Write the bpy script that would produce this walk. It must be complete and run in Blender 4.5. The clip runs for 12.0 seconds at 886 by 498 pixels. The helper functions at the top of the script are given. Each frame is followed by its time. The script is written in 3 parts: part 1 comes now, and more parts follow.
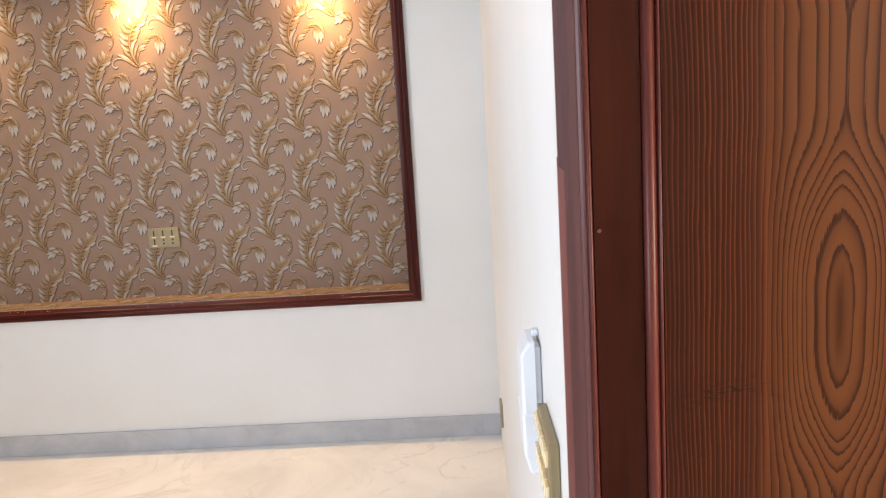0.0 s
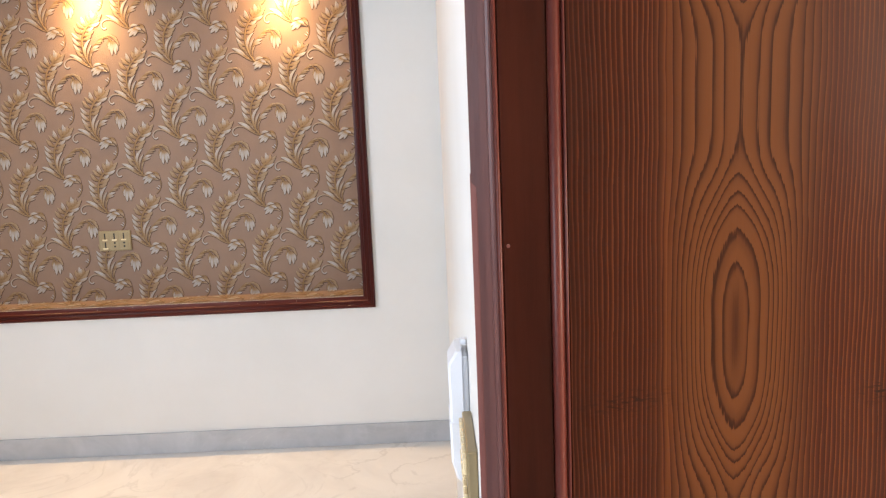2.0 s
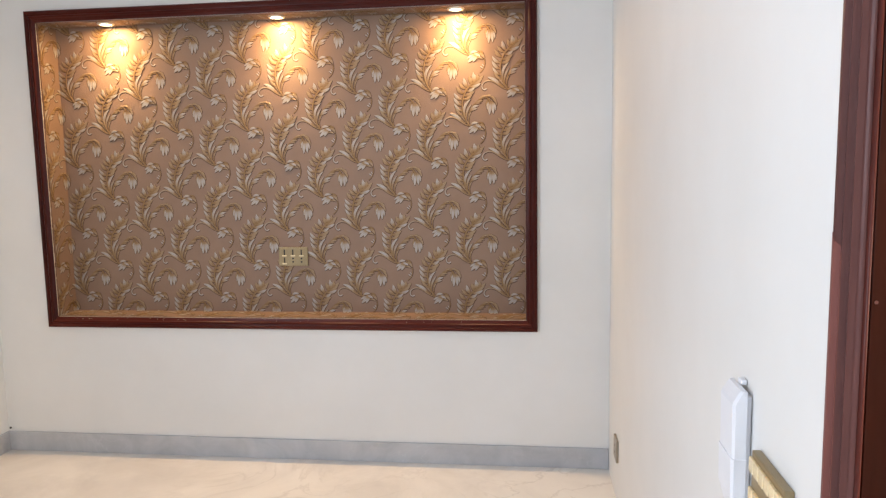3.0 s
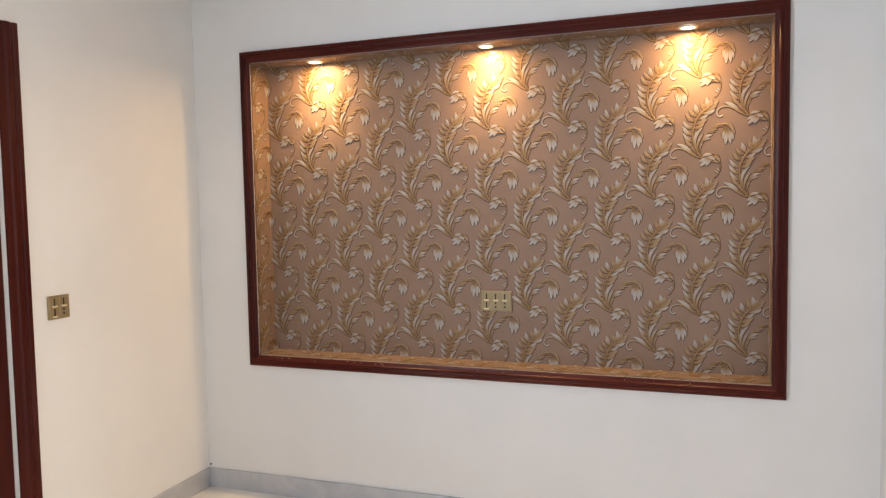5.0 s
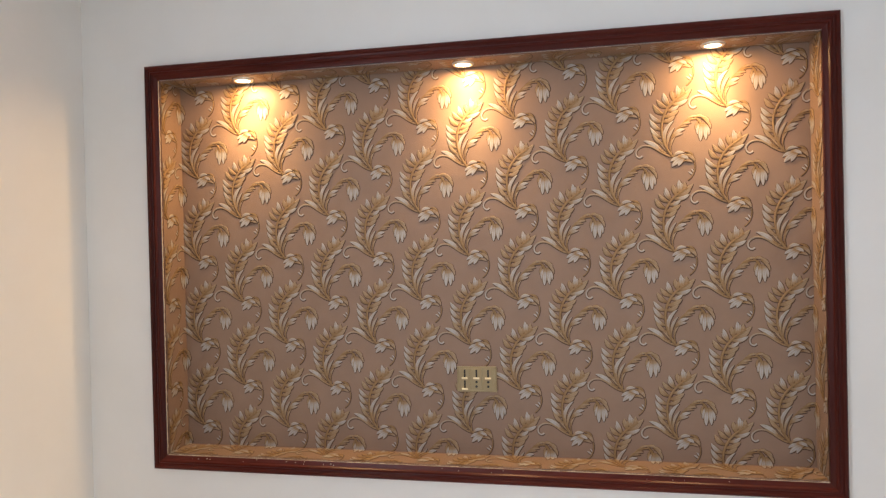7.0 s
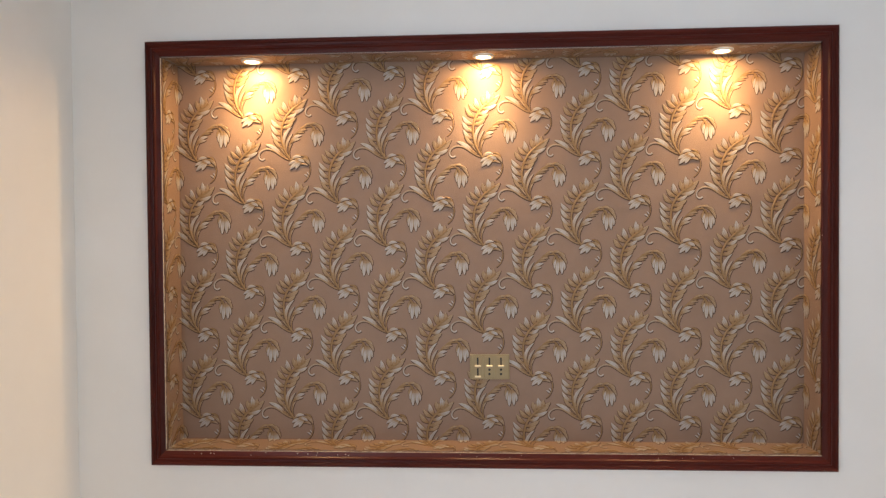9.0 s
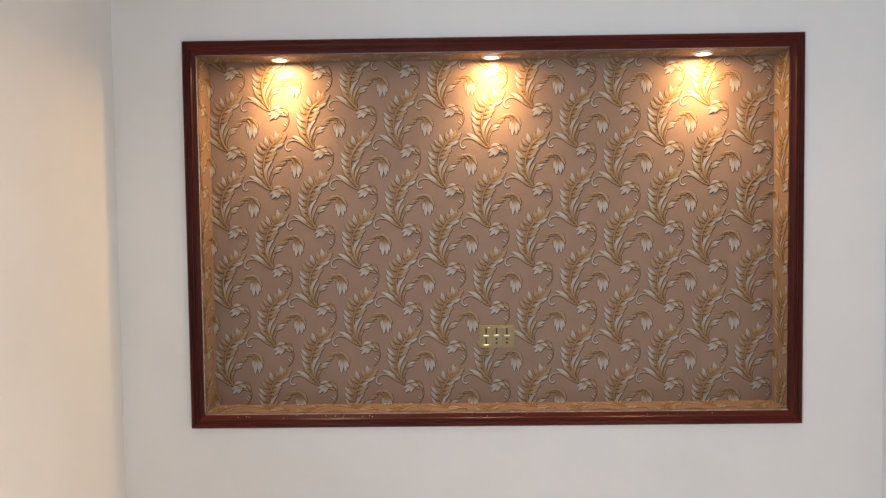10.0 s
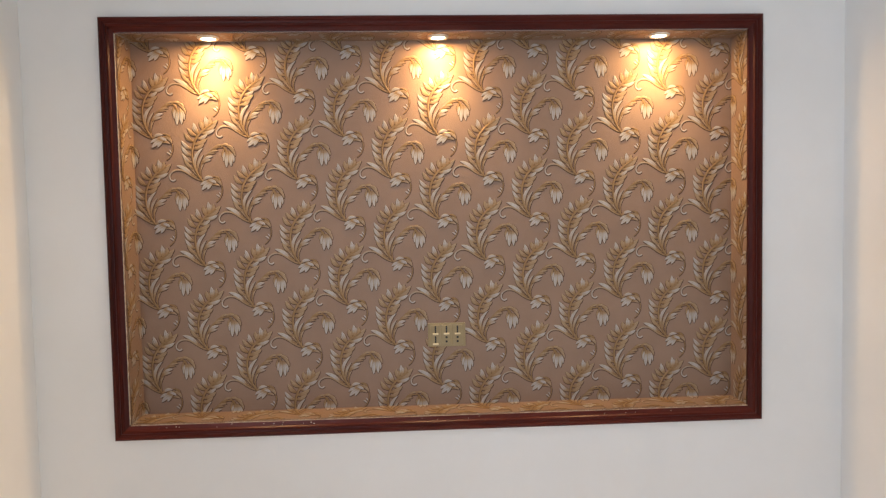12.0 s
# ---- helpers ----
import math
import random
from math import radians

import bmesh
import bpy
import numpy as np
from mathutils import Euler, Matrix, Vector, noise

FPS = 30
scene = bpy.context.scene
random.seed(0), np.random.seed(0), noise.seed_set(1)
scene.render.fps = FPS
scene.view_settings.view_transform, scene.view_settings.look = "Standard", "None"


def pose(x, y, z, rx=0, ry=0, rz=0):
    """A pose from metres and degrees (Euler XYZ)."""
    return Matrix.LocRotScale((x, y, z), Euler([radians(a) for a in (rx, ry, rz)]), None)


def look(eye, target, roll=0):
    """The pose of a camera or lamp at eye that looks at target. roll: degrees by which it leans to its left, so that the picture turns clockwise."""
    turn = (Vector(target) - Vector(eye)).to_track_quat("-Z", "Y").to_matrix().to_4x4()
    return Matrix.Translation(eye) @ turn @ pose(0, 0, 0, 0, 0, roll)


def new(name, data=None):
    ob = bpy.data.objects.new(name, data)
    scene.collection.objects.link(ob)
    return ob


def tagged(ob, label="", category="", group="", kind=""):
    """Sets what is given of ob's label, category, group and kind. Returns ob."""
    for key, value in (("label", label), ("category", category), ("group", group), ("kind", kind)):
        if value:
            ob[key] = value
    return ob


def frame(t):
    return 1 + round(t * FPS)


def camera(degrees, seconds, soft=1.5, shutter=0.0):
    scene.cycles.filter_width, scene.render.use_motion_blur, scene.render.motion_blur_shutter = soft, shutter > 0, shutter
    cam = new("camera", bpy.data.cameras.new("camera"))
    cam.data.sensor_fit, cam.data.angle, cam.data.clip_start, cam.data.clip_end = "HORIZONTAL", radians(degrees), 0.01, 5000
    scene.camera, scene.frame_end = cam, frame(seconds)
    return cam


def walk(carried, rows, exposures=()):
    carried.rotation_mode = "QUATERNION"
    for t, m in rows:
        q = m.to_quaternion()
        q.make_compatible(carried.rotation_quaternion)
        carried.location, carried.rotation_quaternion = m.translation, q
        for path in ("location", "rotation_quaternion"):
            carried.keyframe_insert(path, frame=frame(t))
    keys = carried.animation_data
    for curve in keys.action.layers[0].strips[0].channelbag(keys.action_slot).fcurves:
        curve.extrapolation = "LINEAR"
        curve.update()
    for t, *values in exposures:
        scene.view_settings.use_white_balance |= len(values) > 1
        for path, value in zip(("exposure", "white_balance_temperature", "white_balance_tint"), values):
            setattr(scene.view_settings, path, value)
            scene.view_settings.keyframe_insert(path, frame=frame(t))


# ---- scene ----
cam = camera(62.7, 12.0, soft=1.3)
PATH = [
    (0, (1.485, -3.302, 1.41), (1.412, -1.326, 1.108), -3.5),
    (0.5, (1.552, -3.301, 1.388), (1.683, -1.332, 1.061), -3.3),
    (1, (1.582, -3.314, 1.406), (1.759, -1.349, 1.079), -3.0),
    (1.5, (1.56, -3.318, 1.413), (1.691, -1.348, 1.099), -3.0),
    (2, (1.544, -3.322, 1.419), (1.562, -1.344, 1.126), -2.4),
    (2.5, (1.423, -3.336, 1.437), (1.277, -1.358, 1.175), -1.7),
    (3, (1.225, -3.425, 1.472), (0.982, -1.454, 1.239), -1.0),
    (3.5, (1.104, -3.421, 1.473), (0.727, -1.468, 1.270), -0.7),
    (3.7, (1.077, -3.404, 1.474), (0.636, -1.462, 1.280), -0.8),
    (5.3, (0.874, -3.088, 1.484), (0.2, -1.208, 1.373), -1.0),
    (5.5, (0.831, -3.037, 1.493), (0.176, -1.15, 1.39), -0.8),
    (6, (0.668, -2.884, 1.519), (0.096, -0.969, 1.449), -0.8),
    (6.5, (0.558, -2.733, 1.537), (0.065, -0.795, 1.502), -0.9),
    (6.7, (0.532, -2.663, 1.53), (0.067, -0.718, 1.51), -1.1),
    (8.3, (0.113, -2.404, 1.543), (-0.08, -0.414, 1.517), -0.8),
    (8.5, (0.068, -2.455, 1.53), (-0.098, -0.462, 1.503), -0.7),
    (9, (0.006, -2.66, 1.523), (-0.111, -0.664, 1.485), -0.5),
    (9.5, (-0.059, -2.815, 1.536), (-0.135, -0.817, 1.482), -0.6),
    (10, (-0.169, -2.97, 1.522), (-0.194, -0.972, 1.439), -0.7),
    (10.5, (-0.212, -3.024, 1.484), (-0.213, -1.026, 1.384), -0.9),
    (11, (-0.2, -2.961, 1.491), (-0.162, -0.964, 1.371), -0.9),
    (11.5, (-0.145, -2.834, 1.502), (-0.081, -0.839, 1.388), -1.0),
    (12, (-0.141, -2.785, 1.513), (-0.038, -0.79, 1.41), -1.1),
]
walk(cam, [(t, look(eye, target, roll)) for t, eye, target, roll in PATH],
     exposures=[(0.0, 0.32), (2.4, 0.38), (3.1, 0.05), (3.6, -0.18), (5.5, 0.06), (6.5, 0.0), (8.5, 0.05), (9.3, 0.0), (12.0, 0.0)])

# ---- world, sun, large lights ----
world = bpy.data.worlds.new("sky")
scene.world = world
world.use_nodes = True
wn = world.node_tree
sky = wn.nodes.new("ShaderNodeTexSky")
sky.sky_type = "NISHITA"
sky.sun_disc = False
sky.sun_elevation = radians(48)
sky.sun_rotation = radians(200)
wn.links.new(sky.outputs[0], wn.nodes["Background"].inputs[0])
wn.nodes["Background"].inputs[1].default_value = 0.10

# Room box (inner faces) and its openings
XL, XR, YB, ZC = -1.541, 1.587, -5.2, 3.05
WY = -3.9                       # middle of the window in the west wall
WT = 0.115                      # partition thickness
DY0, DY1, DH = -3.85, -2.4985, 2.17   # doorway in the partition: near jamb, far jamb, head
LX, LYB = 5.6, -6.2             # far side and back of the lounge
NX0, NX1, NZ0, NZ1, ND = -1.197, 1.200, 0.725, 2.1945, 0.142   # niche hole


def area_lamp(name, place, target, w, h, watts, colour):
    lamp = bpy.data.lights.new(name, "AREA")
    lamp.shape, lamp.size, lamp.size_y = "RECTANGLE", w, h
    lamp.energy, lamp.color = watts, colour
    ob = new(name, lamp)
    ob.matrix_world = look(place, target)
    return ob


# Daylight standing in each window opening
area_lamp("window_light", (XL + 0.02, WY, 1.8), (1.6, WY + 0.1, 1.2), 1.5, 1.45, 84, (0.76, 0.85, 1.0))
area_lamp("lounge_window_light", (LX - 0.06, -5.2, 1.95), (-1.5, -0.7, 1.25), 1.5, 1.5, 255, (1.0, 0.85, 0.69))

SPOTS = [(-0.874, 0.066), (0.003, 0.072), (0.874, 0.066)]
for sx, sy in SPOTS:
    # the downlight's beam, and the softer spill round it
    lamp = bpy.data.lights.new("spot_light", "SPOT")
    lamp.energy, lamp.color, lamp.spot_size, lamp.spot_blend, lamp.shadow_soft_size = 22.0, (1.0, 0.66, 0.32), radians(104), 1.0, 0.02
    new("spot_light", lamp).matrix_world = pose(sx, sy - 0.018, NZ1 - 0.016)
    lamp = bpy.data.lights.new("spill_light", "AREA")
    lamp.shape, lamp.size, lamp.energy, lamp.color = "DISK", 0.05, 4.4, (1.0, 0.59, 0.24)
    new("spill_light", lamp).matrix_world = pose(sx, sy - 0.018, NZ1 - 0.012)


# ---- materials ----
def material(name, rough=0.5, metal=0.0, coat=0.0):
    m = bpy.data.materials.new(name)
    m.use_nodes = True
    b = m.node_tree.nodes["Principled BSDF"]
    b.inputs["Roughness"].default_value = rough
    b.inputs["Metallic"].default_value = metal
    b.inputs["Coat Weight"].default_value = coat
    b.inputs["Coat Roughness"].default_value = 0.12
    return m, m.node_tree, b


def node(tree, kind, **inputs):
    n = tree.nodes.new(kind)
    for k, v in inputs.items():
        n.inputs[k.replace("_", " ")].default_value = v
    return n


def coords(tree, scale=(1, 1, 1)):
    c = tree.nodes.new("ShaderNodeTexCoord")
    m = tree.nodes.new("ShaderNodeMapping")
    m.inputs["Scale"].default_value = scale
    tree.links.new(c.outputs["Object"], m.inputs["Vector"])
    return m.outputs[0]


def ramp(tree, source, stops):
    r = tree.nodes.new("ShaderNodeValToRGB")
    e = r.color_ramp.elements
    while len(e) < len(stops):
        e.new(0.5)
    for el, (p, c) in zip(e, stops):
        el.position, el.color = p, (*c, 1)
    tree.links.new(source, r.inputs[0])
    return r.outputs[0]


def mottled(name, a, b, scale=6.0, rough=0.5, metal=0.0, bump=0.0, fine=200.0, coat=0.0, stretch=(1, 1, 1), detail=6.0, shine=0.5):
    """Two tones in soft patches, a fine relief and an uneven gloss."""
    m, t, p = material(name, rough, metal, coat)
    p.inputs["Specular IOR Level"].default_value = shine
    v = coords(t, stretch)
    n = node(t, "ShaderNodeTexNoise", Scale=scale, Detail=detail, Roughness=0.6)
    t.links.new(v, n.inputs["Vector"])
    t.links.new(ramp(t, n.outputs["Fac"], [(0.32, a), (0.68, b)]), p.inputs["Base Color"])
    f = node(t, "ShaderNodeTexNoise", Scale=fine, Detail=3.0)
    t.links.new(v, f.inputs["Vector"])
    mr = node(t, "ShaderNodeMapRange")
    mr.inputs["To Min"].default_value, mr.inputs["To Max"].default_value = rough * 0.85, min(1, rough * 1.15)
    t.links.new(n.outputs["Fac"], mr.inputs["Value"])
    t.links.new(mr.outputs[0], p.inputs["Roughness"])
    if bump:
        bp = node(t, "ShaderNodeBump", Strength=bump, Distance=0.002)
        t.links.new(f.outputs["Fac"], bp.inputs["Height"])
        t.links.new(bp.outputs[0], p.inputs["Normal"])
    return m


def marble(name, base, cloud, vein, rough, scale):
    m, t, p = material(name, rough)
    v = coords(t)
    n = node(t, "ShaderNodeTexNoise", Scale=scale, Detail=8.0, Roughness=0.62, Distortion=0.9)
    t.links.new(v, n.inputs["Vector"])
    c = ramp(t, n.outputs["Fac"], [(0.30, cloud), (0.62, base)])
    n2 = node(t, "ShaderNodeTexNoise", Scale=scale * 0.8, Detail=5.0, Roughness=0.55, Distortion=2.2)
    t.links.new(v, n2.inputs["Vector"])
    k = ramp(t, n2.outputs["Fac"], [(0.475, (0, 0, 0)), (0.50, (1, 1, 1)), (0.525, (0, 0, 0))])
    n3 = node(t, "ShaderNodeTexNoise", Scale=scale * 0.5, Detail=2.0)
    t.links.new(v, n3.inputs["Vector"])
    gate = ramp(t, n3.outputs["Fac"], [(0.48, (0, 0, 0)), (0.68, (0.4, 0.4, 0.4))])
    mul = node(t, "ShaderNodeMath")
    mul.operation = "MULTIPLY"
    t.links.new(k, mul.inputs[0])
    t.links.new(gate, mul.inputs[1])
    mix = t.nodes.new("ShaderNodeMix")
    mix.data_type = "RGBA"
    t.links.new(mul.outputs[0], mix.inputs["Factor"])
    t.links.new(c, mix.inputs["A"])
    mix.inputs["B"].default_value = (*vein, 1)
    t.links.new(mix.outputs["Result"], p.inputs["Base Color"])
    return m


def math_node(tree, op, a, b=None, c=None):
    n = tree.nodes.new("ShaderNodeMath")
    n.operation = op
    for i, s in enumerate((a, b, c)):
        if s is None:
            continue
        if isinstance(s, (int, float)):
            n.inputs[i].default_value = s
        else:
            tree.links.new(s, n.inputs[i])
    return n.outputs[0]


def veneer(name, centre_x, centre_z):
    """Ash veneer stained red-brown: long ovals about a centre line, turning into straight grain at both sides."""
    m, t, p = material(name, 0.34, 0.0, 0.0)
    p.inputs["Specular IOR Level"].default_value = 0.10
    c = t.nodes.new("ShaderNodeTexCoord")
    sep = t.nodes.new("ShaderNodeSeparateXYZ")
    warp = node(t, "ShaderNodeTexNoise", Scale=1.0, Detail=3.0)
    wm = t.nodes.new("ShaderNodeMapping")
    wm.inputs["Scale"].default_value = (7, 7, 2.6)
    t.links.new(c.outputs["Object"], wm.inputs["Vector"])
    t.links.new(wm.outputs[0], warp.inputs["Vector"])
    t.links.new(c.outputs["Object"], sep.inputs[0])
    wob = math_node(t, "MULTIPLY", math_node(t, "SUBTRACT", warp.outputs["Fac"], 0.5), 0.022)
    u = math_node(t, "ADD", math_node(t, "SUBTRACT", sep.outputs["X"], centre_x), wob)
    z = math_node(t, "SUBTRACT", sep.outputs["Z"], centre_z)
    # ovals one above the other, pointed at both ends, with plain heartwood between them
    along = math_node(t, "TANH", math_node(t, "DIVIDE", math_node(t, "PINGPONG", math_node(t, "ABSOLUTE", z), 0.262), 0.16))
    calm = node(t, "ShaderNodeMapRange", Value=0.0)
    calm.interpolation_type = "SMOOTHSTEP"
    calm.inputs["From Min"].default_value, calm.inputs["From Max"].default_value = 0.020, 0.110
    calm.inputs["To Min"].default_value, calm.inputs["To Max"].default_value = 1.0, 0.0
    t.links.new(math_node(t, "ABSOLUTE", u), calm.inputs["Value"])
    hill = math_node(t, "MULTIPLY", math_node(t, "SMOOTH_MIN", math_node(t, "MULTIPLY", math_node(t, "MULTIPLY", along, along), 0.075), 0.052, 0.010), calm.outputs[0])
    s = math_node(t, "POWER", math_node(t, "ADD", math_node(t, "POWER", math_node(t, "ABSOLUTE", u), 1.6), math_node(t, "POWER", hill, 1.6)), 1 / 1.6)
    fibre = node(t, "ShaderNodeTexNoise", Scale=1.0, Detail=4.0, Roughness=0.7)
    fm = t.nodes.new("ShaderNodeMapping")
    fm.inputs["Scale"].default_value = (520, 520, 9)
    t.links.new(c.outputs["Object"], fm.inputs["Vector"])
    t.links.new(fm.outputs[0], fibre.inputs["Vector"])
    jit = node(t, "ShaderNodeTexNoise", Scale=1.0, Detail=2.0)
    jm = t.nodes.new("ShaderNodeCombineXYZ")
    t.links.new(math_node(t, "MULTIPLY", s, 70.0), jm.inputs[0])
    t.links.new(math_node(t, "MULTIPLY", math_node(t, "GREATER_THAN", u, 0.0), 9.0), jm.inputs[1])
    t.links.new(jm.outputs[0], jit.inputs["Vector"])
    # growth rings: wide in the heart, closer towards the sides
    ring = math_node(t, "ADD", math_node(t, "DIVIDE", s, 0.0128), math_node(t, "MULTIPLY", math_node(t, "MAXIMUM", math_node(t, "SUBTRACT", s, 0.034), 0.0), 115.0))
    ring = math_node(t, "ADD", ring, math_node(t, "MULTIPLY", jit.outputs["Fac"], 1.1))
    ring = math_node(t, "ADD", ring, math_node(t, "MULTIPLY", fibre.outputs["Fac"], 0.42))
    phase = math_node(t, "FRACT", ring)
    # late wood: slow darkening, then a crisp outer edge
    late = math_node(t, "POWER", phase, 3.2)
    soft_core = node(t, "ShaderNodeMapRange")
    soft_core.inputs["From Min"].default_value, soft_core.inputs["From Max"].default_value = 0.006, 0.013
    t.links.new(s, soft_core.inputs["Value"])
    late = math_node(t, "MULTIPLY", late, soft_core.outputs[0])
    late = math_node(t, "MULTIPLY", late, math_node(t, "SUBTRACT", 1.0, math_node(t, "POWER", phase, 26.0)))
    tone = math_node(t, "SUBTRACT", math_node(t, "ADD", 0.72, math_node(t, "MULTIPLY", fibre.outputs["Fac"], 0.36)), math_node(t, "MULTIPLY", late, 1.05))
    # the pith of the oval
    core = node(t, "ShaderNodeMapRange")
    core.inputs["From Min"].default_value, core.inputs["From Max"].default_value = 0.001, 0.013
    core.inputs["To Min"].default_value, core.inputs["To Max"].default_value = 0.60, 0.0
    t.links.new(s, core.inputs["Value"])
    heart_tone = math_node(t, "SUBTRACT", tone, core.outputs[0])
    heart = ramp(t, heart_tone, [(0.05, (0.0085, 0.0020, 0.0009)), (0.28, (0.026, 0.0062, 0.0017)), (0.58, (0.055, 0.0158, 0.0040)), (1.0, (0.077, 0.0243, 0.0066))])
    # straight grain: red-brown with fine pale lines
    pale = math_node(t, "POWER", math_node(t, "SUBTRACT", 1.0, phase), 5.0)
    streak = node(t, "ShaderNodeTexNoise", Scale=1.0, Detail=3.0)
    sm = t.nodes.new("ShaderNodeMapping")
    sm.inputs["Scale"].default_value = (34, 34, 0.5)
    t.links.new(c.outputs["Object"], sm.inputs["Vector"])
    t.links.new(sm.outputs[0], streak.inputs["Vector"])
    side_tone = math_node(t, "MULTIPLY", pale, math_node(t, "MULTIPLY", streak.outputs["Fac"], 1.45))
    side_tone = math_node(t, "ADD", side_tone, math_node(t, "MULTIPLY", math_node(t, "ADD", fibre.outputs["Fac"], streak.outputs["Fac"]), 0.16))
    # shade towards the hinge side, put into the colour of the straight grain
    hinge_shade = node(t, "ShaderNodeMapRange")
    hinge_shade.inputs["From Min"].default_value, hinge_shade.inputs["From Max"].default_value = -0.20, -0.05
    hinge_shade.inputs["To Min"].default_value, hinge_shade.inputs["To Max"].default_value = 0.62, 1.0
    t.links.new(u, hinge_shade.inputs["Value"])
    side_tone = math_node(t, "MULTIPLY", side_tone, hinge_shade.outputs[0])
    line_u = math_node(t, "DIVIDE", math_node(t, "ADD", u, 0.078), 0.0030)
    side_tone = math_node(t, "ADD", side_tone, math_node(t, "MULTIPLY", math_node(t, "POWER", 2.718, math_node(t, "MULTIPLY", math_node(t, "MULTIPLY", line_u, line_u), -1.0)), 0.45))
    side = ramp(t, side_tone, [(0.02, (0.0095, 0.0015, 0.0006)), (0.30, (0.040, 0.0072, 0.0018)), (0.85, (0.082, 0.0225, 0.0054))])
    far = node(t, "ShaderNodeMapRange")
    far.inputs["From Min"].default_value, far.inputs["From Max"].default_value = 0.045, 0.100
    t.links.new(math_node(t, "ABSOLUTE", u), far.inputs["Value"])
    mix = t.nodes.new("ShaderNodeMix")
    mix.data_type = "RGBA"
    t.links.new(far.outputs[0], mix.inputs["Factor"])
    t.links.new(heart, mix.inputs["A"])
    t.links.new(side, mix.inputs["B"])
    # two small dark pin-knots in the straight grain
    dark = None
    strokes = node(t, "ShaderNodeTexNoise", Scale=1.0, Detail=3.0, Distortion=0.6)
    stm = t.nodes.new("ShaderNodeMapping")
    stm.inputs["Scale"].default_value = (70, 70, 230)
    stm.inputs["Rotation"].default_value = (0, 0.25, 0)
    t.links.new(c.outputs["Object"], stm.inputs["Vector"])
    t.links.new(stm.outputs[0], strokes.inputs["Vector"])
    stroke = math_node(t, "MAXIMUM", math_node(t, "MULTIPLY", math_node(t, "SUBTRACT", strokes.outputs["Fac"], 0.50), 8.0), 0.12)
    for kx, kz, wide in ((1.748, 1.122, 0.040), (2.036, 1.122, 0.020)):
        du = math_node(t, "DIVIDE", math_node(t, "ADD", math_node(t, "SUBTRACT", sep.outputs["X"], kx), math_node(t, "MULTIPLY", wob, 1.2)), wide)
        dz = math_node(t, "DIVIDE", math_node(t, "SUBTRACT", math_node(t, "SUBTRACT", sep.outputs["Z"], kz), math_node(t, "MULTIPLY", du, 0.004)), 0.013)
        r2 = math_node(t, "ADD", math_node(t, "MULTIPLY", du, du), math_node(t, "MULTIPLY", dz, dz))
        near = math_node(t, "MULTIPLY", math_node(t, "POWER", 2.718, math_node(t, "MULTIPLY", r2, -1.0)), math_node(t, "MINIMUM", stroke, 1.0))
        dark = near if dark is None else math_node(t, "MAXIMUM", dark, near)
    knot = t.nodes.new("ShaderNodeMix")
    knot.data_type = "RGBA"
    t.links.new(dark, knot.inputs["Factor"])
    t.links.new(mix.outputs["Result"], knot.inputs["A"])
    knot.inputs["B"].default_value = (0.012, 0.0025, 0.001, 1)
    t.links.new(knot.outputs["Result"], p.inputs["Base Color"])
    bp = node(t, "ShaderNodeBump", Strength=0.12, Distance=0.0008)
    t.links.new(tone, bp.inputs["Height"])
    t.links.new(bp.outputs[0], p.inputs["Normal"])
    return m


def glow(name, colour, power):
    m, t, p = material(name, 0.4)
    p.inputs["Emission Color"].default_value = (*colour, 1)
    p.inputs["Emission Strength"].default_value = power
    return m


PAINT = mottled("wall_paint", (0.74, 0.735, 0.71), (0.79, 0.785, 0.765), 1.6, 0.55, bump=0.06, fine=160)
CEILING = mottled("ceiling_paint", (0.78, 0.78, 0.77), (0.82, 0.82, 0.81), 2.0, 0.8, bump=0.05)
FLOOR = marble("cream_marble", (0.80, 0.77, 0.73), (0.66, 0.63, 0.60), (0.50, 0.47, 0.44), 0.16, 2.2)
SKIRT = marble("grey_marble", (0.50, 0.51, 0.53), (0.40, 0.41, 0.43), (0.62, 0.63, 0.64), 0.25, 5.0)
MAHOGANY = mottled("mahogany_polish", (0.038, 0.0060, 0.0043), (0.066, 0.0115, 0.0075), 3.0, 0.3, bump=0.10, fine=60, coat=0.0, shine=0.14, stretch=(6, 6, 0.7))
# rails: level grain, and a lit copy with its colour raised above the stiles
MAHOGANY_H_LIT = mottled("mahogany_polish_level_lit", (0.054, 0.0085, 0.0060), (0.092, 0.0165, 0.0105), 3.0, 0.3, bump=0.10, fine=60, coat=0.0, shine=0.14, stretch=(0.7, 6, 6))
CASING = mottled("casing_varnish", (0.074, 0.027, 0.024), (0.120, 0.049, 0.043), 4.0, 0.34, bump=0.12, fine=80, coat=0.0, shine=0.22, stretch=(8, 8, 0.5))
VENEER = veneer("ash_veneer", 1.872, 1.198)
PAPER = mottled("wallpaper_ground", (0.234, 0.149, 0.102), (0.268, 0.173, 0.120), 9.0, 0.5, bump=0.35, fine=420)
# the print's own inks: brown edge, gold, tan and silver, one running into the next
LEAF_PRINT = mottled("wallpaper_leaf", (0.3, 0.2, 0.1), (0.4, 0.3, 0.2), 40.0, 0.50, 0.22, bump=0.15, fine=500)
lt = LEAF_PRINT.node_tree
ink = lt.nodes.new("ShaderNodeAttribute")
ink.attribute_name = "ink"
fleck = node(lt, "ShaderNodeTexNoise", Scale=150.0, Detail=4.0)
lt.links.new(coords(lt), fleck.inputs["Vector"])
tone_in = math_node(lt, "ADD", ink.outputs["Fac"], math_node(lt, "MULTIPLY", math_node(lt, "SUBTRACT", fleck.outputs["Fac"], 0.5), 0.34))
